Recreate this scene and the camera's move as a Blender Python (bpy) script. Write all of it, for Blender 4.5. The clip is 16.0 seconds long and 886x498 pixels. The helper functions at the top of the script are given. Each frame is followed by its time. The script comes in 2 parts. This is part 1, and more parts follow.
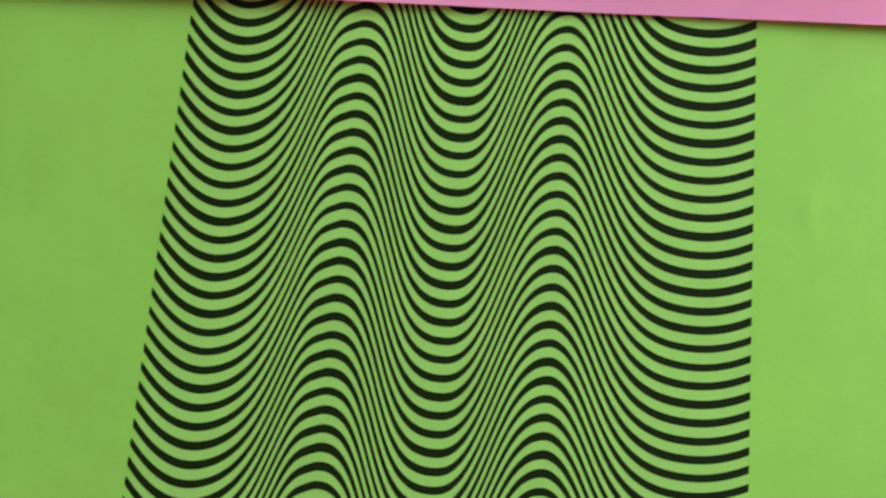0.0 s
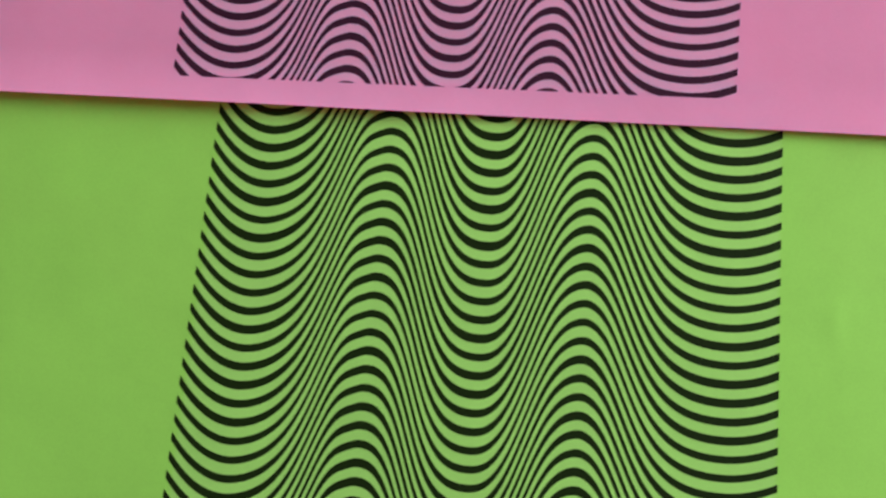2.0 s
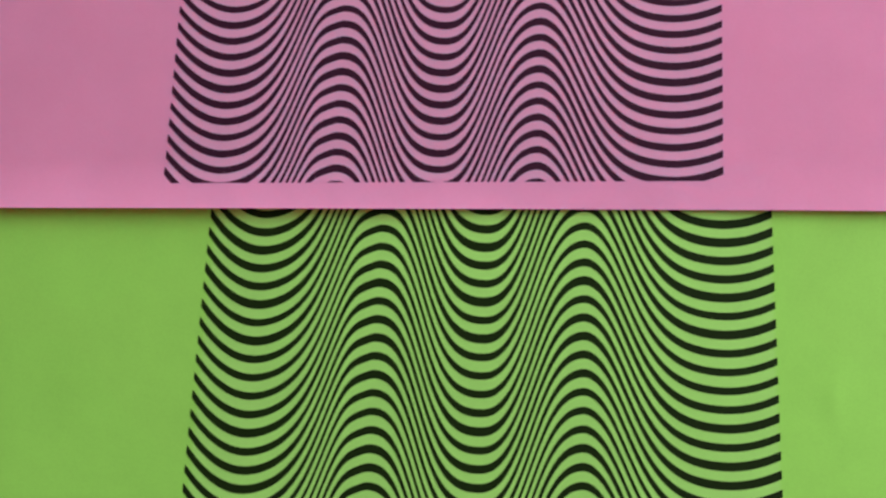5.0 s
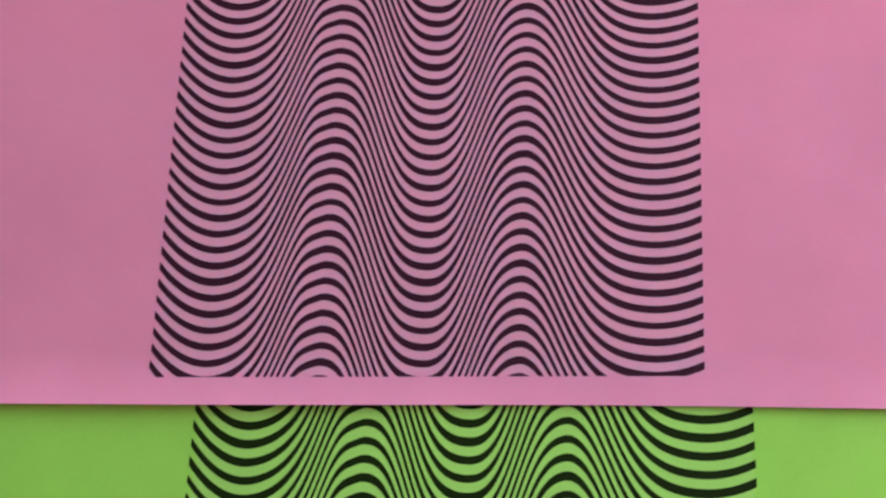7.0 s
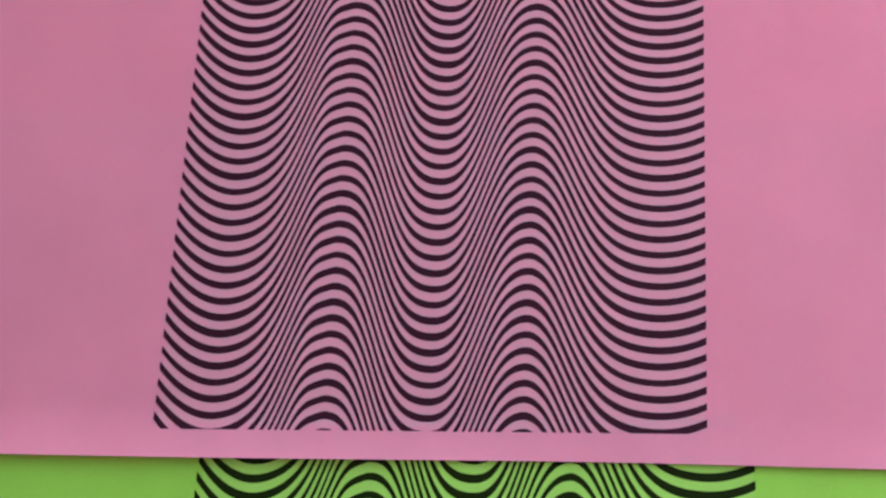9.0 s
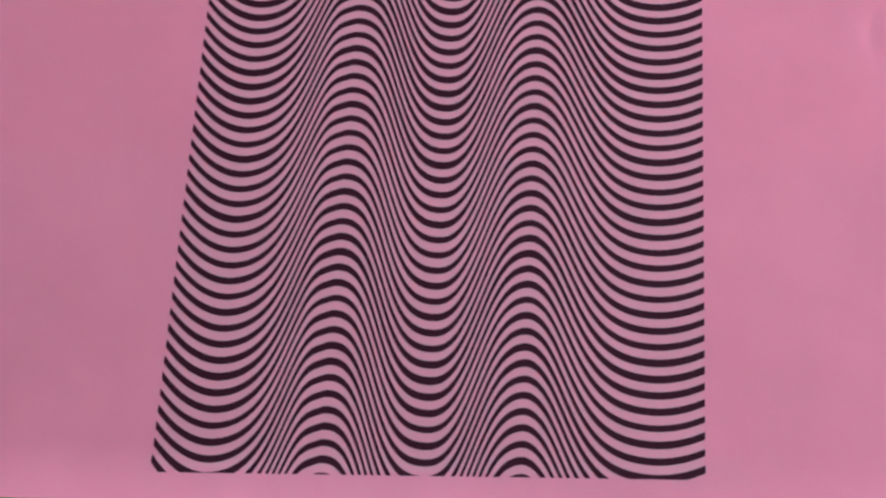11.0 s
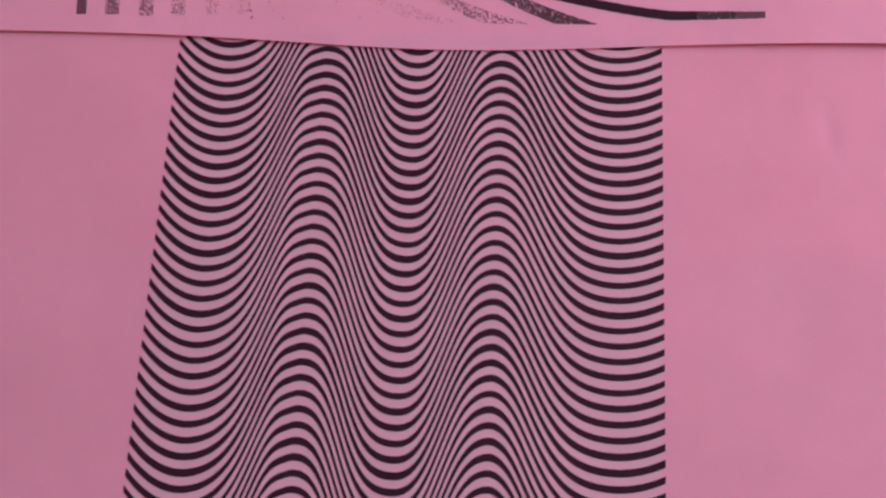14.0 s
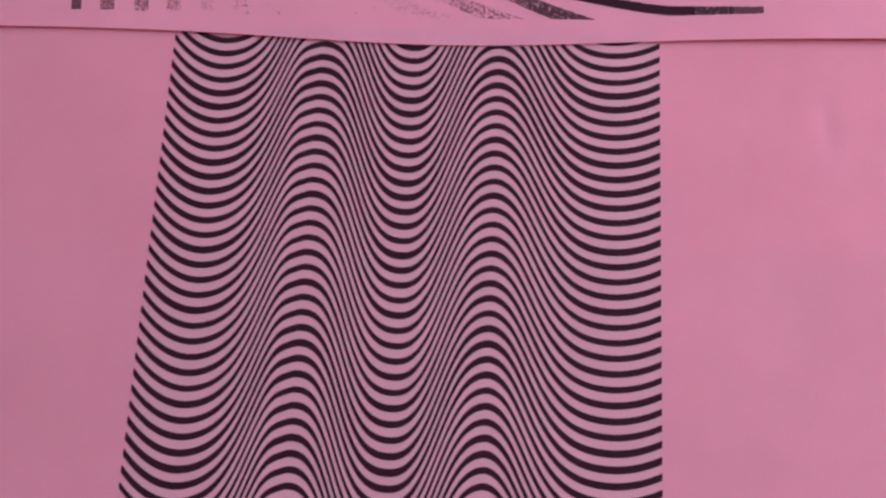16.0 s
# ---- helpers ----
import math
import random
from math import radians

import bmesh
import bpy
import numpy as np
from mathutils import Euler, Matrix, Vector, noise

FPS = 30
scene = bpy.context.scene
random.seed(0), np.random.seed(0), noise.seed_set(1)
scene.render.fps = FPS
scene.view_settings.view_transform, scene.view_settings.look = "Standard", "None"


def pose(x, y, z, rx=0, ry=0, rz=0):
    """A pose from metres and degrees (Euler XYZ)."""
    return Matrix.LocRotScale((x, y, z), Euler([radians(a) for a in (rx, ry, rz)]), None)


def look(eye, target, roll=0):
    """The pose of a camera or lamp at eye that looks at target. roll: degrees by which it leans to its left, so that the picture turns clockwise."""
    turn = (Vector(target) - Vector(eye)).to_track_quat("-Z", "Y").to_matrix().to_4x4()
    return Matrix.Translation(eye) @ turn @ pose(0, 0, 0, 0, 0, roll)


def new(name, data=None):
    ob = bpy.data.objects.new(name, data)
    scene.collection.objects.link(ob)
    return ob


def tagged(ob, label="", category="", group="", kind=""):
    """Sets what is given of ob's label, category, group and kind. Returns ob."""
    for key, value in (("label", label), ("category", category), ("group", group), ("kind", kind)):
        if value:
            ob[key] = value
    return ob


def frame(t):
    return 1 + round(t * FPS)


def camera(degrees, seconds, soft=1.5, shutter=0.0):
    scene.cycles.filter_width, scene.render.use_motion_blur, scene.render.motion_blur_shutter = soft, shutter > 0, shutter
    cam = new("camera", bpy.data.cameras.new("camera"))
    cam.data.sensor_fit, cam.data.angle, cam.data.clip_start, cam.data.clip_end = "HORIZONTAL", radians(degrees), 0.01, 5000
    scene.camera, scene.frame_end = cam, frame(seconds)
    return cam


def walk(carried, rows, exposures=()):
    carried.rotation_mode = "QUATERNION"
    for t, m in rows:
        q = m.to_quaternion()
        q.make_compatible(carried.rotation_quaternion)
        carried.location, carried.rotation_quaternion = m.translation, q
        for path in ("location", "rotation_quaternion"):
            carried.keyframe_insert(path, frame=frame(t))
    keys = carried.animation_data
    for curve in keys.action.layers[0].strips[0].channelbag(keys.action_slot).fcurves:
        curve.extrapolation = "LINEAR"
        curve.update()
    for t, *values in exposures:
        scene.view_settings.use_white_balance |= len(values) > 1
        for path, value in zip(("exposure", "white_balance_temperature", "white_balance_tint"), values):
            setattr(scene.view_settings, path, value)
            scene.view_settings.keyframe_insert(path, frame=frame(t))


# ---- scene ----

# camera: a hand-held phone a hand's width over the sheets
cam = camera(65, 16.0, soft=2.45)
PATH = [
    (0, 0.00932, -0.06685, 0.16203, 1.236, 0.943, 2.567),
    (0.5, 0.00574, -0.05602, 0.16177, 0.994, 0.875, 2.665),
    (1, 0.00543, -0.04730, 0.16235, 1.237, 0.844, 2.536),
    (1.5, 0.00476, -0.04022, 0.16300, 1.413, 0.876, 2.640),
    (2, 0.00183, -0.04277, 0.16255, 1.595, 0.854, 2.720),
    (2.5, 0.00392, -0.04100, 0.16279, 1.328, 0.616, 2.696),
    (3, 0.00541, -0.04445, 0.16167, 1.354, 1.057, 2.276),
    (3.2, 0.00515, -0.04376, 0.16197, 1.306, 0.998, 2.416),
    (5.3, 0.00322, -0.01620, 0.16431, 2.600, 1.116, -0.397),
    (5.5, 0.00561, -0.01120, 0.16464, 2.713, 1.034, -0.587),
    (6, 0.00639, 0.00033, 0.16520, 3.115, 0.640, -0.820),
    (6.5, 0.00861, 0.01469, 0.16693, 3.525, 0.720, -0.409),
    (7, 0.00684, 0.01870, 0.16735, 3.895, 0.951, -0.067),
    (7.5, 0.00736, 0.02419, 0.16804, 4.337, 0.762, 0.199),
    (8, 0.00838, 0.02661, 0.16844, 4.354, 0.738, 0.274),
    (8.5, 0.00642, 0.02822, 0.16902, 4.285, 0.549, 0.395),
    (9, 0.00384, 0.03033, 0.16910, 4.410, 0.394, 0.669),
    (9.2, 0.00446, 0.03307, 0.16983, 4.428, 0.643, 0.616),
    (11.3, 0.00438, 0.04283, 0.17010, 4.843, 0.476, 1.069),
    (11.5, 0.00537, 0.04812, 0.17068, 4.772, 1.259, 1.242),
    (12, 0.00752, 0.05120, 0.17119, 4.719, 0.719, 0.811),
    (12.5, 0.00635, 0.05604, 0.17180, 4.611, 0.381, 0.906),
    (13, 0.00772, 0.05848, 0.17232, 4.850, 0.335, 0.867),
    (13.5, 0.00862, 0.06129, 0.17310, 4.991, -0.004, 0.736),
    (14, 0.01165, 0.06169, 0.17303, 5.215, -0.022, 0.648),
    (14.5, 0.01164, 0.06241, 0.17283, 4.954, -0.049, 0.588),
    (15, 0.01417, 0.06092, 0.17234, 4.998, 0.204, 0.577),
    (15.5, 0.01291, 0.06114, 0.17256, 4.960, 0.150, 0.664),
    (16, 0.01272, 0.06167, 0.17243, 4.937, 0.032, 0.675),
]
walk(cam, [(t, pose(x, y, z, rx, ry, rz)) for t, x, y, z, rx, ry, rz in PATH], ((0.0, 0.02, 6200, 17), (3.2, 0.01, 6200, 19), (5.3, -0.01, 6200, 19), (6.5, -0.04, 6250, 17), (9.2, -0.03, 6350, 10), (11.3, -0.08, 6350, 5), (16.0, -0.10, 6300, 4)))

# ---- light: one tall window in a plain room ----
world = bpy.data.worlds.new("room_light")
scene.world = world
world.use_nodes = True
wn = world.node_tree.nodes
sky = wn.new("ShaderNodeTexSky")
sky.sky_type = "NISHITA"
sky.sun_disc = False
sky.sun_elevation = radians(38)
sky.sun_rotation = radians(60)
world.node_tree.links.new(sky.outputs["Color"], wn["Background"].inputs["Color"])
wn["Background"].inputs["Strength"].default_value = 0.10

WIN_X, WIN_Y, WIN_Z, WIN_W, WIN_H = 1.50, 0.50, 0.43, 0.90, 0.80
win = bpy.data.lights.new("window_daylight", "AREA")
win.shape, win.size, win.size_y = "RECTANGLE", WIN_W - 0.06, WIN_H - 0.06
win.energy, win.color = 104.0, (1.0, 0.97, 0.93)
wl = new("window_daylight", win)
wl.matrix_world = look((WIN_X + 0.03, WIN_Y, WIN_Z), (-1.0, WIN_Y, WIN_Z))


# ---- materials ----
def nodes_of(name):
    m = bpy.data.materials.new(name)
    m.use_nodes = True
    nt = m.node_tree
    return m, nt, nt.nodes["Principled BSDF"], nt.nodes["Material Output"]


def tex(nt, kind, scale, detail=4.0, rough=0.55):
    co = nt.nodes.new("ShaderNodeTexCoord")
    n = nt.nodes.new(kind)
    n.inputs["Scale"].default_value = scale
    if kind == "ShaderNodeTexNoise":
        n.inputs["Detail"].default_value = detail
        n.inputs["Roughness"].default_value = rough
    nt.links.new(co.outputs["Object"], n.inputs["Vector"])
    return n


def ramp(nt, src, stops):
    r = nt.nodes.new("ShaderNodeValToRGB")
    while len(r.color_ramp.elements) < len(stops):
        r.color_ramp.elements.new(0.5)
    for e, (p, c) in zip(r.color_ramp.elements, stops):
        e.position, e.color = p, (*c, 1.0)
    nt.links.new(src, r.inputs["Fac"])
    return r


def mix(nt, fac, a, b, kind="MIX"):
    m = nt.nodes.new("ShaderNodeMix")
    m.data_type, m.blend_type = "RGBA", kind
    for sock, v in ((m.inputs["Factor"], fac), (m.inputs["A"], a), (m.inputs["B"], b)):
        if isinstance(v, (int, float)):
            sock.default_value = v
        elif isinstance(v, tuple):
            sock.default_value = (*v, 1.0)
        else:
            nt.links.new(v, sock)
    return m.outputs["Result"]


def scaled(c, k):
    return tuple(min(1.0, v * k) for v in c)


def calc(nt, kind, a, b=0.0, c=0.0):
    n = nt.nodes.new("ShaderNodeMath")
    n.operation = kind
    for sock, v in zip(n.inputs, (a, b, c)):
        if isinstance(v, (int, float)):
            sock.default_value = v
        else:
            nt.links.new(v, sock)
    return n.outputs["Value"]


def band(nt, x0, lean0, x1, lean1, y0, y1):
    """1 inside the slightly leaning field that holds the printed lines, 0 outside it."""
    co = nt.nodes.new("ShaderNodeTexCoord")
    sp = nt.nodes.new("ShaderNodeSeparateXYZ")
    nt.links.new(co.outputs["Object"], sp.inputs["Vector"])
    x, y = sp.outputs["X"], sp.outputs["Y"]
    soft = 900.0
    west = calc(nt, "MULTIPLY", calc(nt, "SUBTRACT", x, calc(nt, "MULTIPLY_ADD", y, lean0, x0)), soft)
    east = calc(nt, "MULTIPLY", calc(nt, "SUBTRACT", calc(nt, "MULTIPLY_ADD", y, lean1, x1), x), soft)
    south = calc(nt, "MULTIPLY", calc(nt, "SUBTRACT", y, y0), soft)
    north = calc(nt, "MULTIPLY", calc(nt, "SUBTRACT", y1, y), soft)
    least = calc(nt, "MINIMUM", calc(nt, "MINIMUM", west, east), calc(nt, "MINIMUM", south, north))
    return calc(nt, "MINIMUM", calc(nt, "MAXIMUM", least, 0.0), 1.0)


def paper(name, colour, through_colour, show_through, printed=None):
    """Dyed copier paper: cloudy formation, fine fibres, slight cockle, some light goes through."""
    m, nt, b, out = nodes_of(name)
    cloud = tex(nt, "ShaderNodeTexNoise", 26.0, 5.0, 0.6)
    blotch = tex(nt, "ShaderNodeTexNoise", 150.0, 3.0, 0.6)
    fibre = tex(nt, "ShaderNodeTexNoise", 1500.0, 4.0, 0.7)
    c1 = ramp(nt, cloud.outputs["Fac"], [(0.30, scaled(colour, 0.94)), (0.72, scaled(colour, 1.045))])
    c2 = ramp(nt, blotch.outputs["Fac"], [(0.3, (0.965, 0.965, 0.975)), (0.7, (1.0, 1.0, 1.0))])
    c3 = ramp(nt, fibre.outputs["Fac"], [(0.25, (0.93, 0.93, 0.94)), (0.6, (1.0, 1.0, 1.0))])
    col = mix(nt, 1.0, mix(nt, 1.0, c1.outputs["Color"], c2.outputs["Color"], "MULTIPLY"), c3.outputs["Color"], "MULTIPLY")
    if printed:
        # paler tint inside the print, standing in for the camera's colour blur
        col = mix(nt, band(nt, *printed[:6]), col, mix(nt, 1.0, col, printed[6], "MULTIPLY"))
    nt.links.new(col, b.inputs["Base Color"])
    b.inputs["Roughness"].default_value = 0.82
    b.inputs["Specular IOR Level"].default_value = 0.14
    bump = nt.nodes.new("ShaderNodeBump")
    bump.inputs["Strength"].default_value = 0.22
    bump.inputs["Distance"].default_value = 0.00015
    nt.links.new(fibre.outputs["Fac"], bump.inputs["Height"])
    cockle = nt.nodes.new("ShaderNodeBump")
    cockle.inputs["Strength"].default_value = 0.22
    cockle.inputs["Distance"].default_value = 0.0012
    nt.links.new(cloud.outputs["Fac"], cockle.inputs["Height"])
    nt.links.new(cockle.outputs["Normal"], bump.inputs["Normal"])
    nt.links.new(bump.outputs["Normal"], b.inputs["Normal"])
    tr = nt.nodes.new("ShaderNodeBsdfTranslucent")
    tr.inputs["Color"].default_value = (*through_colour, 1.0)
    mx = nt.nodes.new("ShaderNodeMixShader")
    mx.inputs["Fac"].default_value = show_through
    nt.links.new(b.outputs["BSDF"], mx.inputs[1])
    nt.links.new(tr.outputs["BSDF"], mx.inputs[2])
    nt.links.new(mx.outputs["Shader"], out.inputs["Surface"])
    return m


def toner(name, ink, cover, grain=900.0, solid=1.0):
    """Laser toner on dyed paper. cover 1 is solid; less leaves flecks of bare paper."""
    m, nt, b, out = nodes_of(name)
    fine = tex(nt, "ShaderNodeTexNoise", 2600.0, 3.0, 0.7)
    body = ramp(nt, fine.outputs["Fac"], [(0.3, scaled(ink, 0.75)), (0.75, scaled(ink, 1.35))])
    col = body.outputs["Color"]
    nt.links.new(col, b.inputs["Base Color"])
    b.inputs["Roughness"].default_value = 0.85
    b.inputs["Specular IOR Level"].default_value = 0.05
    bump = nt.nodes.new("ShaderNodeBump")
    bump.inputs["Strength"].default_value = 0.25
    bump.inputs["Distance"].default_value = 0.00006
    nt.links.new(fine.outputs["Fac"], bump.inputs["Height"])
    nt.links.new(bump.outputs["Normal"], b.inputs["Normal"])
    if cover < 1.0:
        # where the toner has not taken, the paper below shows
        fleck = tex(nt, "ShaderNodeTexNoise", grain, 4.0, 0.7)
        f = ramp(nt, fleck.outputs["Fac"], [(0.36 + 0.24 * cover, (solid, solid, solid)), (0.44 + 0.24 * cover, (0, 0, 0))])
        clear = nt.nodes.new("ShaderNodeBsdfTransparent")
        mx = nt.nodes.new("ShaderNodeMixShader")
        nt.links.new(f.outputs["Color"], mx.inputs["Fac"])
        nt.links.new(clear.outputs["BSDF"], mx.inputs[1])
        nt.links.new(b.outputs["BSDF"], mx.inputs[2])
        nt.links.new(mx.outputs["Shader"], out.inputs["Surface"])
    return m


def plain(name, c1, c2, scale, roughness):
    m, nt, b, out = nodes_of(name)
    n = tex(nt, "ShaderNodeTexNoise", scale, 6.0, 0.6)
    r = ramp(nt, n.outputs["Fac"], [(0.3, c1), (0.7, c2)])
    nt.links.new(r.outputs["Color"], b.inputs["Base Color"])
    b.inputs["Roughness"].default_value = roughness
    bump = nt.nodes.new("ShaderNodeBump")
    bump.inputs["Strength"].default_value = 0.1
    bump.inputs["Distance"].default_value = 0.002
    nt.links.new(n.outputs["Fac"], bump.inputs["Height"])
    nt.links.new(bump.outputs["Normal"], b.inputs["Normal"])
    return m


PINK, GREEN = (0.93, 0.56, 0.92), (0.250, 0.562, 0.086)
pink_paper = paper("pink_paper", (0.82, 0.475, 0.79), (1.0, 0.21, 0.22), 0.57)
# the camera's colour blur between printed lines, painted in as a paler field
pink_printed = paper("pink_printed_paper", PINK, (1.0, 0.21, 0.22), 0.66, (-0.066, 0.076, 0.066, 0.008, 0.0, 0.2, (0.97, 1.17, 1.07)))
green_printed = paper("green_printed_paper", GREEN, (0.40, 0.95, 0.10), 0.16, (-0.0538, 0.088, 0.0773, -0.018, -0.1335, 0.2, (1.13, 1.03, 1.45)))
ink_on_pink = toner("toner_on_pink", (0.026, 0.007, 0.017), 1.0)
ink_on_green = toner("toner_on_green", (0.006, 0.014, 0.002), 1.0)
wall_paint = plain("wall_paint", (0.33, 0.325, 0.31), (0.38, 0.375, 0.36), 6.0, 0.8)
floor_wood = plain("floor_boards", (0.20, 0.13, 0.08), (0.34, 0.23, 0.14), 9.0, 0.5)
table_wood = plain("table_wood", (0.24, 0.17, 0.11), (0.29, 0.21, 0.14), 14.0, 0.45)


# ---- helpers ----
def part(name, bm, material, parent=None, label="", smooth=False):
    me = bpy.data.meshes.new(name)
    bm.to_mesh(me)
    bm.free()
    me.materials.append(material)
    if smooth:
        for p in me.polygons:
            p.use_smooth = True
    ob = new(name, me)
    if parent is not None:
        ob.parent = parent
    return tagged(ob, label) if label else ob


def block(bm, x0, x1, y0, y1, z0, z1):
    vs = [bm.verts.new((x, y, z)) for z in (z0, z1) for x, y in ((x0, y0), (x1, y0), (x1, y1), (x0, y1))]
    for f in ((3, 2, 1, 0), (4, 5, 6, 7), (0, 1, 5, 4), (1, 2, 6, 5), (2, 3, 7, 6), (3, 0, 4, 7)):
        bm.faces.new([vs[i] for i in f])


def box(name, x0, x1, y0, y1, z0, z1, material, parent=None, bevel=0.0):
    bm = bmesh.new()
    block(bm, x0, x1, y0, y1, z0, z1)
    if bevel:
        bmesh.ops.bevel(bm, geom=bm.edges[:], offset=bevel, segments=2, affect="EDGES")
    return part(name, bm, material, parent)


# ---- the room that closes the place ----
FLOOR, CEIL = -0.75, 1.75
RX0, RX1, RY0, RY1 = -2.2, WIN_X, -2.0, 2.2
tagged(box("floor", RX0 - 0.1, RX1 + 0.1, RY0 - 0.1, RY1 + 0.1, FLOOR - 0.1, FLOOR, floor_wood), "plain brown floor below the table", "floor", kind="structure")
tagged(box("ceiling", RX0 - 0.1, RX1 + 0.1, RY0 - 0.1, RY1 + 0.1, CEIL, CEIL + 0.1, wall_paint), "plain grey ceiling", "ceiling", kind="structure")
tagged(box("wall_west", RX0 - 0.1, RX0, RY0, RY1, FLOOR, CEIL, wall_paint), "plain grey wall", "wall", kind="structure")
tagged(box("wall_north", RX0 - 0.1, RX1 + 0.1, RY1, RY1 + 0.1, FLOOR, CEIL, wall_paint), "plain grey wall", "wall", kind="structure")
tagged(box("wall_south", RX0 - 0.1, RX1 + 0.1, RY0 - 0.1, RY0, FLOOR, CEIL, wall_paint), "plain grey wall", "wall", kind="structure")
bm = bmesh.new()
wy0, wy1, wz0, wz1 = WIN_Y - WIN_W / 2, WIN_Y + WIN_W / 2, WIN_Z - WIN_H / 2, WIN_Z + WIN_H / 2
block(bm, RX1, RX1 + 0.1, RY0, wy0, FLOOR, CEIL)
block(bm, RX1, RX1 + 0.1, wy1, RY1, FLOOR, CEIL)
block(bm, RX1, RX1 + 0.1, wy0, wy1, FLOOR, wz0)
block(bm, RX1, RX1 + 0.1, wy0, wy1, wz1, CEIL)
tagged(part("wall_east", bm, wall_paint), "plain grey wall with a window opening", "wall", kind="structure")

# ---- the table under the sheets ----
TABLE_Z = -0.0006
table = tagged(new("table"), "plain wooden table under the paper sheets", "table")
table.location = (0.0, 0.1, FLOOR)
TX, TY = 0.65, 0.42


def table_part(name, x0, x1, y0, y1, z0, z1, bevel):
    return box(name, x0, x1, y0 - 0.1, y1 - 0.1, z0 - FLOOR, z1 - FLOOR, table_wood, table, bevel)


table_part("tabletop", -TX, TX, 0.1 - TY, 0.1 + TY, TABLE_Z - 0.028, TABLE_Z, 0.003)
for sx in (-1, 1):
    for sy in (-1, 1):
        cx, cy = sx * (TX - 0.06), 0.1 + sy * (TY - 0.06)
        table_part("leg", cx - 0.03, cx + 0.03, cy - 0.03, cy + 0.03, FLOOR, TABLE_Z - 0.028, 0.004)

# ---- the printed sheets (landscape letter paper) ----
LW, LH, THICK = 0.2794, 0.2159, 0.0002


def smooth01(t):
    t = max(0.0, min(1.0, t))
    return t * t * (3 - 2 * t)


def green_z(x, y):
    # one faint old crease near the east margin
    s = (y + 0.052) / 0.0058
    ridge = 0.00009 * math.exp(-s * s) * math.exp(-((x - 0.0905 - 0.0012 * s * s) / 0.0014) ** 2)
    return TABLE_Z + 0.00002 + ridge + 0.00006 * noise.noise((x * 18, y * 18, 1.7))


def pink_z(x, y):
    """The lower edge curls up, more towards its west end."""
    d = y + 0.0068
    lift = 0.0005 + 0.0024 * smooth01((0.06 - x) / 0.13) + 0.0008 * smooth01((x - 0.02) / 0.10)
    # two faint old creases near the east margin
    dent = 0.0
    for cx, cy, size, deep in ((0.1085, 0.1095, 0.0052, 0.00015), (0.0868, 0.1030, 0.0036, 0.00008)):
        s = (y - cy) / size
        dent += deep * math.exp(-s * s) * math.exp(-((x - cx - 0.002 * s * s) / 0.0014) ** 2)
    return -dent + TABLE_Z + THICK + 0.00025 + 0.00008 * noise.noise((x * 16, y * 16, 4.2)) + lift * max(0.0, 1 - d / 0.0125) ** 2


def top_z(x, y):
    """The corners of the lower edge stand off a little; its middle lies flat."""
    d = y - 0.130
    lift = (0.0010 if x > 0.025 else 0.0004) * (1 - math.exp(-((x - 0.025) / 0.06) ** 2))
    return TABLE_Z + 2 * THICK + 0.00045 + 0.00008 * noise.noise((x * 16, y * 16, 8.8)) + lift * max(0.0, 1 - d / 0.07) ** 2


def sheet(name, x0, y0, z_of, material, label, bow=None, nx=170, ny=120):
    """A thin sheet; rows of cells crowd towards the lower edge, where it curls."""
    bm = bmesh.new()
    grid = {}
    for j in range(ny + 1):
        v = (j / ny) ** 1.7
        for i in range(nx + 1):
            x = x0 + LW * i / nx
            y = y0 + LH * v
            if bow:
                y += bow(x) * (1 - v) ** 3
            z = z_of(x, y)
            grid[i, j, 1] = bm.verts.new((x, y, z + THICK))
            grid[i, j, 0] = bm.verts.new((x, y, z))
    for j in range(ny):
        for i in range(nx):
            bm.faces.new([grid[a, b, 1] for a, b in ((i, j), (i + 1, j), (i + 1, j + 1), (i, j + 1))])
            bm.faces.new([grid[a, b, 0] for a, b in ((i, j + 1), (i + 1, j + 1), (i + 1, j), (i, j))])
    rim = [(i, 0) for i in range(nx)] + [(nx, j) for j in range(ny)] + [(i, ny) for i in range(nx, 0, -1)] + [(0, j) for j in range(ny, 0, -1)]
    for (a, b), (c, d) in zip(rim, rim[1:] + rim[:1]):
        bm.faces.new((grid[a, b, 0], grid[c, d, 0], grid[c, d, 1], grid[a, b, 1]))
    ob = part(name, bm, material, None, "", smooth=True)
    return tagged(ob, label, "paper sheet", "stack of printed sheets")


def flank(t, c, p, q, toe, brow):
    """An S-curve from 0 to 1: c moves its middle, p and q set how flat foot and head are, toe and brow bend them."""
    t = max(0.0, min(1.0, t))
    w = t * (1 - c) / (t * (1 - c) + c * (1 - t))
    return w ** p / (w ** p + (1 - w) ** q) + toe * w ** 2 * (1 - w) ** 4 + brow * (1 - w) ** 2 * w ** 4


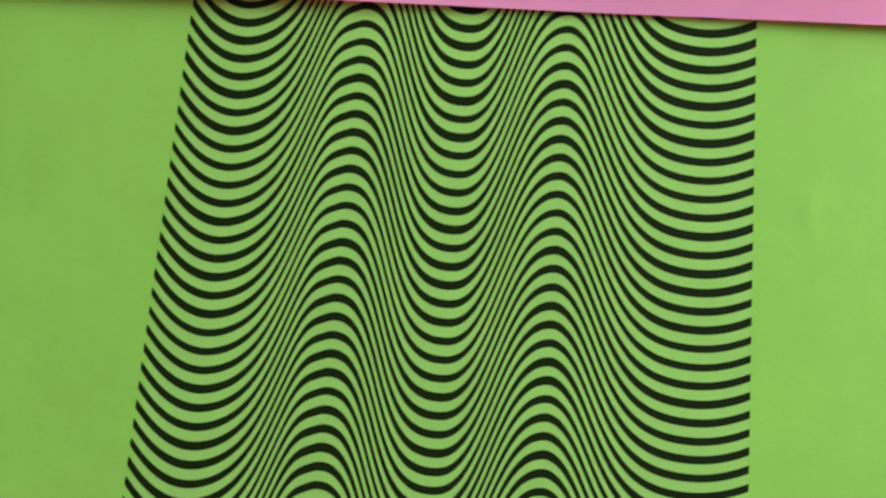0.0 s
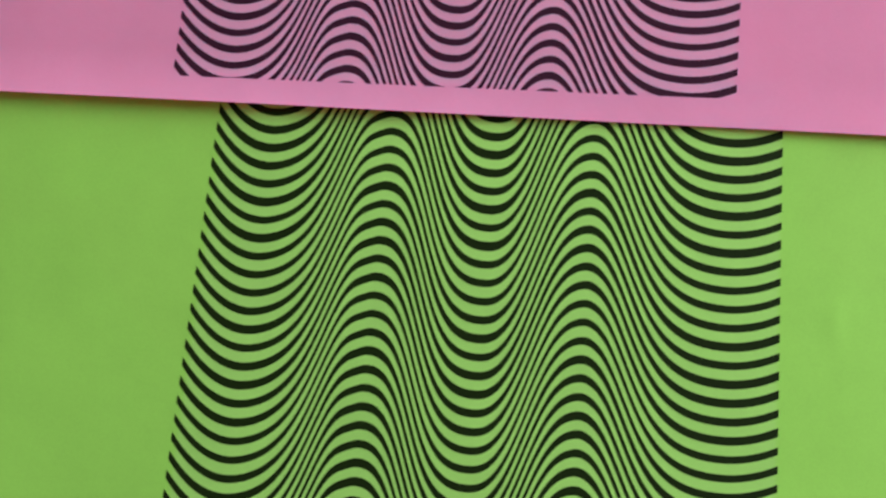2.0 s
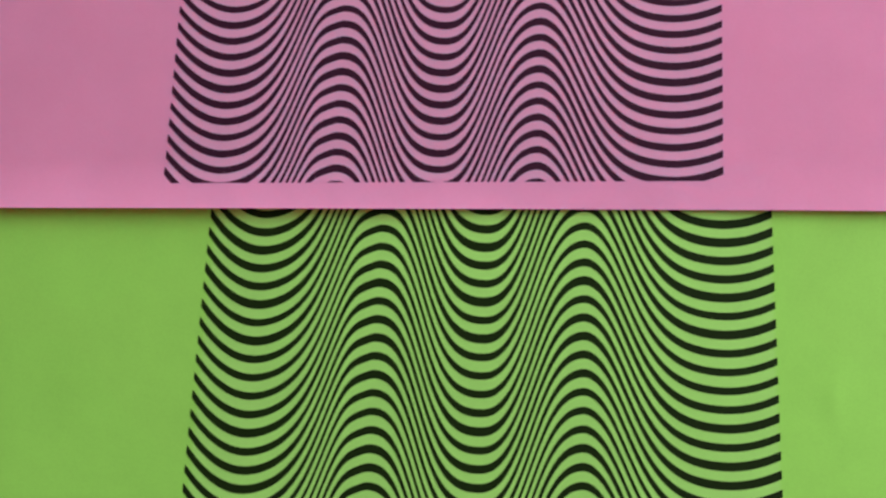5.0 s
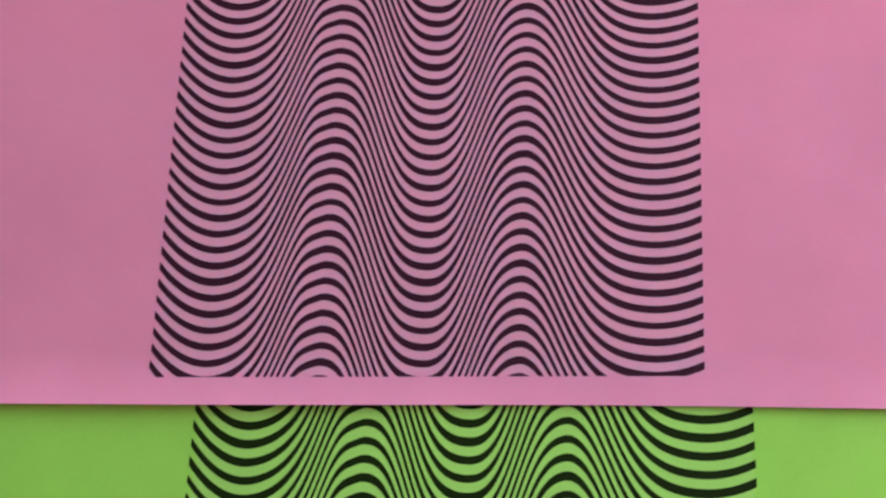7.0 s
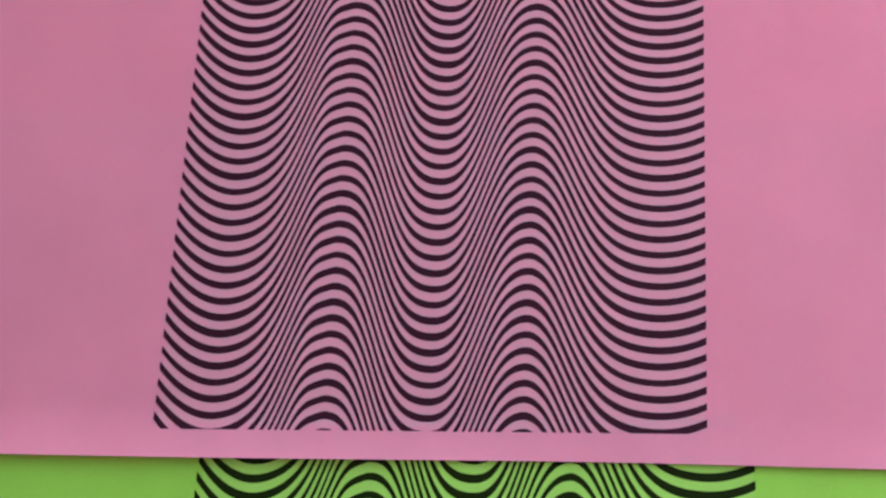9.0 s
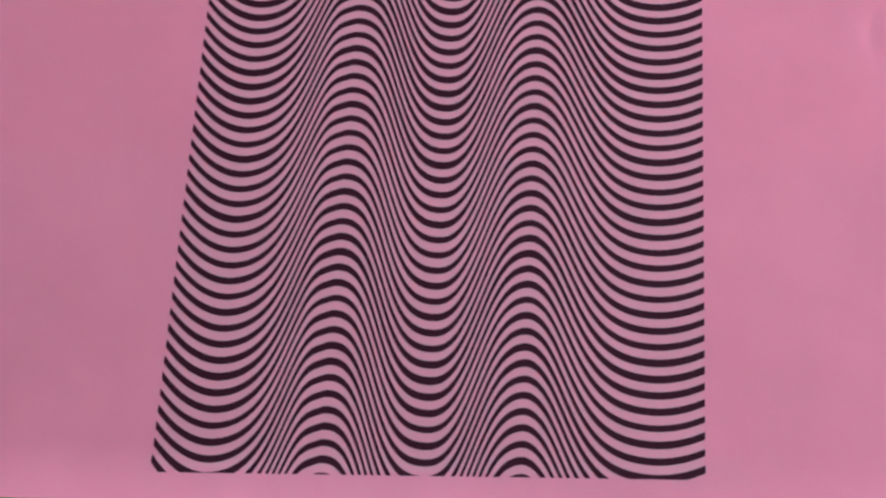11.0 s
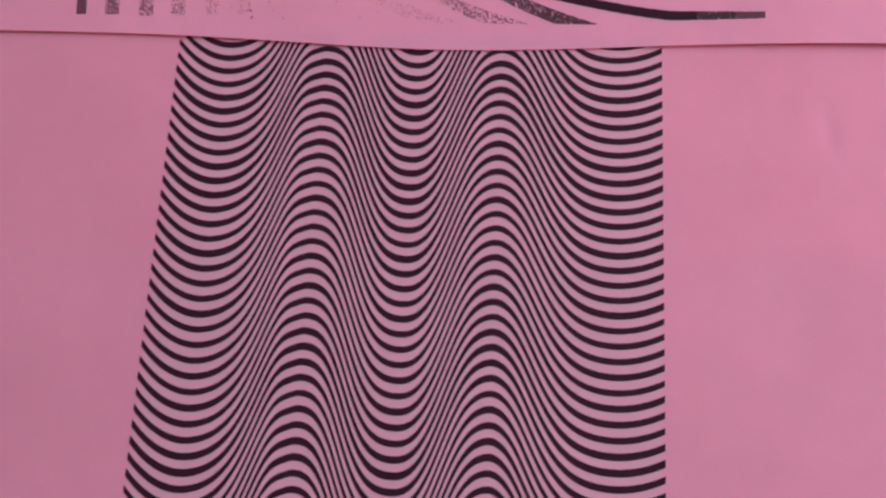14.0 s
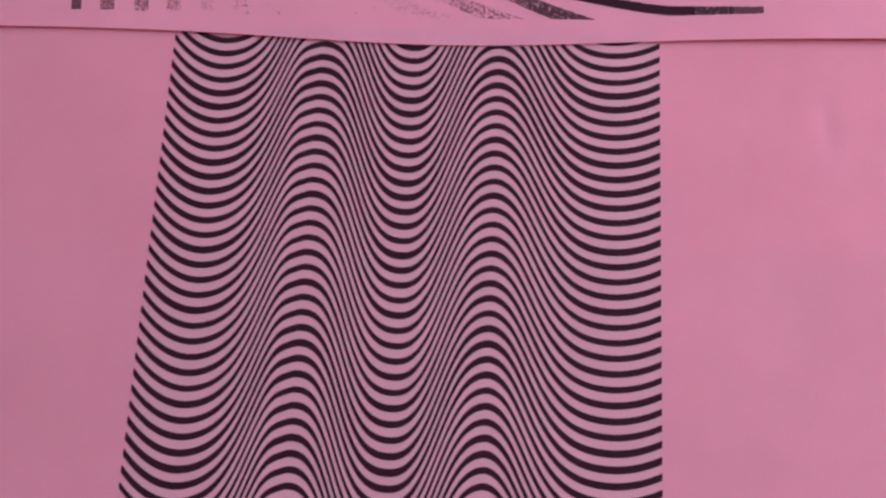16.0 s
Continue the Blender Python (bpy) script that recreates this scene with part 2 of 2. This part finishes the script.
# crests and hollows of the printed wave: place across the print, height in rows
HOLLOW1, CREST1, HOLLOW2, CREST2, HOLLOW3 = (0.1000, 6.68), (0.3045, 14.80), (0.4945, 6.68), (0.6690, 14.91), (0.9145, 6.97)
FLANKS = (
    (HOLLOW1, CREST1, 0.717, 1.566, 3.589, 1.342, -1.173),
    (CREST1, HOLLOW2, 0.571, 1.961, 2.218, 0.0, 0.0),
    (HOLLOW2, CREST2, 0.463, 2.135, 1.808, 0.0, 0.0),
    (CREST2, HOLLOW3, 0.704, 1.651, 2.362, -0.147, -0.844),
)
LEFT_RISE, RIGHT_RISE = 1.85, 0.62


def wave(u, spread=0.0):
    """Height of the wave in rows; spread pushes its falling sides eastwards."""
    if u < HOLLOW1[0]:
        return HOLLOW1[1] + LEFT_RISE * ((HOLLOW1[0] - u) / HOLLOW1[0]) ** 2
    for (a, fa), (b, fb), *shape in FLANKS:
        if u <= b:
            if fb > fa:
                return fa + (fb - fa) * flank((u - a) / (b - a), *shape)
            c, *rest = shape
            return fb + (fa - fb) * flank((b - u) / (b - a), c - spread, *rest)
    return HOLLOW3[1] + RIGHT_RISE * ((u - HOLLOW3[0]) / (1 - HOLLOW3[0])) ** 2


# lie of the rows of the two prints
PB = (-0.011578, -0.000893, -0.003010, -0.002923)
GB = (0.021362, -0.007183, 0.000952, 0.002437)
PAL = (0.000299, 0.003936)
PAR = (0.000033, 0.003934)
GAL = (0.000375, 0.004275)
GAR = (-0.000077, 0.004260)
GLX = (-0.054470, -0.007340)
GRX = (0.077350, -0.008970)


def bend(n, b, c):
    return n + b * n * n * 0.1 + c * n ** 3 * 0.01


def pink_at(u, n):
    """A place in the pink sheet's print: u across it, n rows up from its foot."""
    a, b = bend(n, PB[2], PB[3]), bend(n, PB[0], PB[1])
    lx, ly = -0.066 + a * PAL[0], a * PAL[1]
    rx, ry = 0.066 + b * PAR[0], b * PAR[1]
    return lx + (rx - lx) * u, ly + (ry - ly) * u


def green_at(u, n):
    """A place in the green sheet's print: n rows down from the pink sheet's edge."""
    a, b = bend(n, GB[2], GB[3]), bend(n, GB[0], GB[1])
    lx, ly = GLX[0] - a * GAL[0], GLX[1] - a * GAL[1]
    rx, ry = GRX[0] - b * GAR[0], GRX[1] - b * GAR[1]
    return lx + (rx - lx) * u, ly + (ry - ly) * u


WAVE_N = 200


def islands(bm):
    """The separate pieces of a mesh, each as a mesh of its own."""
    left = set(bm.faces)
    while left:
        todo, piece = [min(left, key=lambda f: f.index)], []
        left.discard(todo[0])
        while todo:
            f = todo.pop()
            piece.append(f)
            for e in f.edges:
                for g in e.link_faces:
                    if g in left:
                        left.discard(g)
                        todo.append(g)
        if sum(f.calc_area() for f in piece) < 2e-8:
            continue
        out, made = bmesh.new(), {}
        for f in piece:
            for v in f.verts:
                if v not in made:
                    made[v] = out.verts.new(v.co)
            out.faces.new([made[v] for v in f.verts])
        yield out


def stripe(parent, at, row_of, m, half, z_of, ink, y_min, y_max, u0=0.0, foot_tilt=0.0):
    """One printed wavy line, cut off straight at the foot and the head of the print."""
    bm = bmesh.new()
    last, seen = None, False
    for k in range(WAVE_N + 1):
        u = u0 + (1 - u0) * k / WAVE_N
        n = row_of(m, u)
        wob = 1 + 0.05 * noise.noise((u * 14, m * 3.1, 0.5))
        ends = [Vector((*at(u, n + side * half * wob), 0.0)) for side in (-1, 1)]
        inside = any(y_min < e.y < y_max for e in ends)
        seen = seen or inside
        cur = [bm.verts.new((e.x, e.y, z_of(e.x, e.y) + THICK + 0.00004)) for e in ends]
        if last:
            bm.faces.new((last[0], cur[0], cur[1], last[1]))
        last = cur
    if not seen:
        bm.free()
        return
    for y, up, tilt in ((y_min, -1, foot_tilt), (y_max, 1, 0.0)):
        bmesh.ops.bisect_plane(bm, geom=bm.verts[:] + bm.edges[:] + bm.faces[:], plane_co=(0, y, 0), plane_no=(-up * tilt, up, 0), clear_outer=True)
    bmesh.ops.recalc_face_normals(bm, faces=bm.faces[:])
    bm.faces.index_update()
    for piece in islands(bm):
        part("stripe", piece, ink, parent)
    bm.free()


def pink_row(m, u):
    """The print sags slightly in its middle and its wave spreads, the more the higher up."""
    n = m + wave(u, min(0.036, 0.0020 * max(0.0, m + 7.0)))
    return n - (0.0105 * n + 0.00015 * n * n) * 1.05 * math.sin(math.pi * max(0.0, min(1.0, u))) ** 0.75


def green_row(m, u):
    return m - wave(u) + 0.70 - 0.38 * u + 0.13 * math.exp(-((u - 0.06) / 0.08) ** 2) - 0.05 * math.exp(-((u - 0.5) / 0.1) ** 2)


rng = random.Random(7)
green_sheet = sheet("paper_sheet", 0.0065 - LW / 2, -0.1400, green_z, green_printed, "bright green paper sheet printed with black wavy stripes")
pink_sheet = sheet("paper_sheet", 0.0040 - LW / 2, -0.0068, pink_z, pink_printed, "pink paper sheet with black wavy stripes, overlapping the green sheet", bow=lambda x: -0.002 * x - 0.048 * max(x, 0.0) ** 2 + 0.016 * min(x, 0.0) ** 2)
for m in range(-22, 34):
    stripe(green_sheet, green_at, green_row, m + 13, 0.226 * rng.uniform(0.88, 1.12), green_z, ink_on_green, -0.1335, 0.004, -0.006)
for m in range(-18, 52):
    stripe(pink_sheet, pink_at, pink_row, m, (0.219 + 0.0004 * (m + 7)) * rng.uniform(0.90, 1.10), pink_z, ink_on_pink, -0.0003, 0.1325, -0.004, 0.0022)

# ---- the upper pink sheet and its worn print ----
top_sheet = sheet("paper_sheet", 0.0110 - LW / 2, 0.1286, top_z, pink_paper, "pink paper sheet with faded black print over another pink sheet", bow=lambda x: (0.0028 if x > 0.015 else 0.0038) * (1 - math.exp(-((x - 0.015) / 0.058) ** 2)))
FOOT, HEAD = 0.1357, 0.156


def ribbon(name, x0, x1, low, high, ink, label=""):
    bm = bmesh.new()
    prev = None
    for k in range(61):
        x = x0 + (x1 - x0) * k / 60
        jag = 0.00012 * noise.noise((x * 1500, 3.0, low(x) * 40))
        ya, yb = max(FOOT, low(x) + jag), min(HEAD, high(x) + jag)
        if yb - ya < 1e-5:
            prev = None
            continue
        cur = tuple(bm.verts.new((x, y, top_z(x, y) + THICK + 0.00004)) for y in (ya, (ya * 2 + yb) / 3, (ya + yb * 2) / 3, yb))
        if prev:
            for i in range(3):
                bm.faces.new((prev[i], cur[i], cur[i + 1], prev[i + 1]))
        prev = cur
    return part(name, bm, ink, top_sheet, label)


def fade(cover, grain=1700.0, solid=0.88):
    return toner("worn_toner", (0.035, 0.018, 0.028), cover, grain, solid)


# upright bars that fade out one after another
for x0, x1, foot, cover in ((-0.0832, -0.0807, 0.1369, 0.88), (-0.0759, -0.0723, 0.1369, 0.62), (-0.0672, -0.0635, 0.1367, 0.48), (-0.0589, -0.0553, 0.1367, 0.38), (-0.0502, -0.0468, 0.1372, 0.20), (-0.0420, -0.0388, 0.1375, 0.14)):
    ribbon("bar", x0, x1, lambda x, f=foot: f, lambda x: HEAD, fade(cover, 1500.0, 0.34 + 0.36 * cover), "faded upright bar of black toner")


# the long stroke with the square end
def long_low(x):
    return 0.1369 + (0.0016 * ((0.070 - x) / 0.012) ** 1.3 if x < 0.070 else 0.0008 * (x - 0.070) / 0.0235)


def long_high(x):
    return long_low(x) + (0.0025 if x < 0.070 else 0.0025 - 0.0007 * (x - 0.070) / 0.0235)


ribbon("stroke", 0.020, 0.0760, long_low, long_high, ink_on_pink, "solid black curved stroke")
ribbon("stroke", 0.0760, 0.0860, long_low, long_high, fade(0.90, 1500.0), "speckled end of the black stroke")
ribbon("stroke", 0.0860, 0.0935, long_low, long_high, fade(0.95, 1500.0, 0.72), "worn grey end of the black stroke")


# slanting strokes cut off at the foot, each fainter than the last
for shift, cover in ((0.0, 0.76), (0.0183, 0.36), (0.0355, 0.08)):
    lo = lambda x, s=shift: FOOT + 0.40 * max(0.0, 0.0398 - s - x) + 4.0 * max(0.0, 0.0398 - s - x) ** 2
    hi = lambda x, s=shift: FOOT + 0.0001 + 0.30 * max(0.0, 0.0507 - s - x) + 3.0 * max(0.0, 0.0507 - s - x) ** 2
    a, b, c = 0.006 - shift, 0.0335 - shift, 0.0507 - shift
    ribbon("stroke", a, b, lo, hi, fade(cover * 0.80, 1500.0, 0.35 + 0.55 * cover), "slanting stroke of patchy black toner")
    ribbon("stroke", b, c, lo, hi, fade(cover, 1500.0, 0.35 + 0.55 * cover), "slanting stroke of patchy black toner")

# loose flecks of toner between them
bm = bmesh.new()
for k in range(26):
    x, y = rng.uniform(-0.047, 0.020), rng.uniform(0.1363, 0.150)
    r = rng.uniform(0.00012, 0.00042)
    vs = []
    for i in range(7):
        a = 2 * math.pi * i / 7
        q = r * rng.uniform(0.5, 1.2)
        px, py = x + q * math.cos(a), y + q * math.sin(a)
        vs.append(bm.verts.new((px, py, top_z(px, py) + THICK + 0.00004)))
    bm.faces.new(vs)
tagged(part("flecks", bm, fade(0.6, 2500.0, 0.6), top_sheet, "loose flecks of black toner"), kind="stuff")
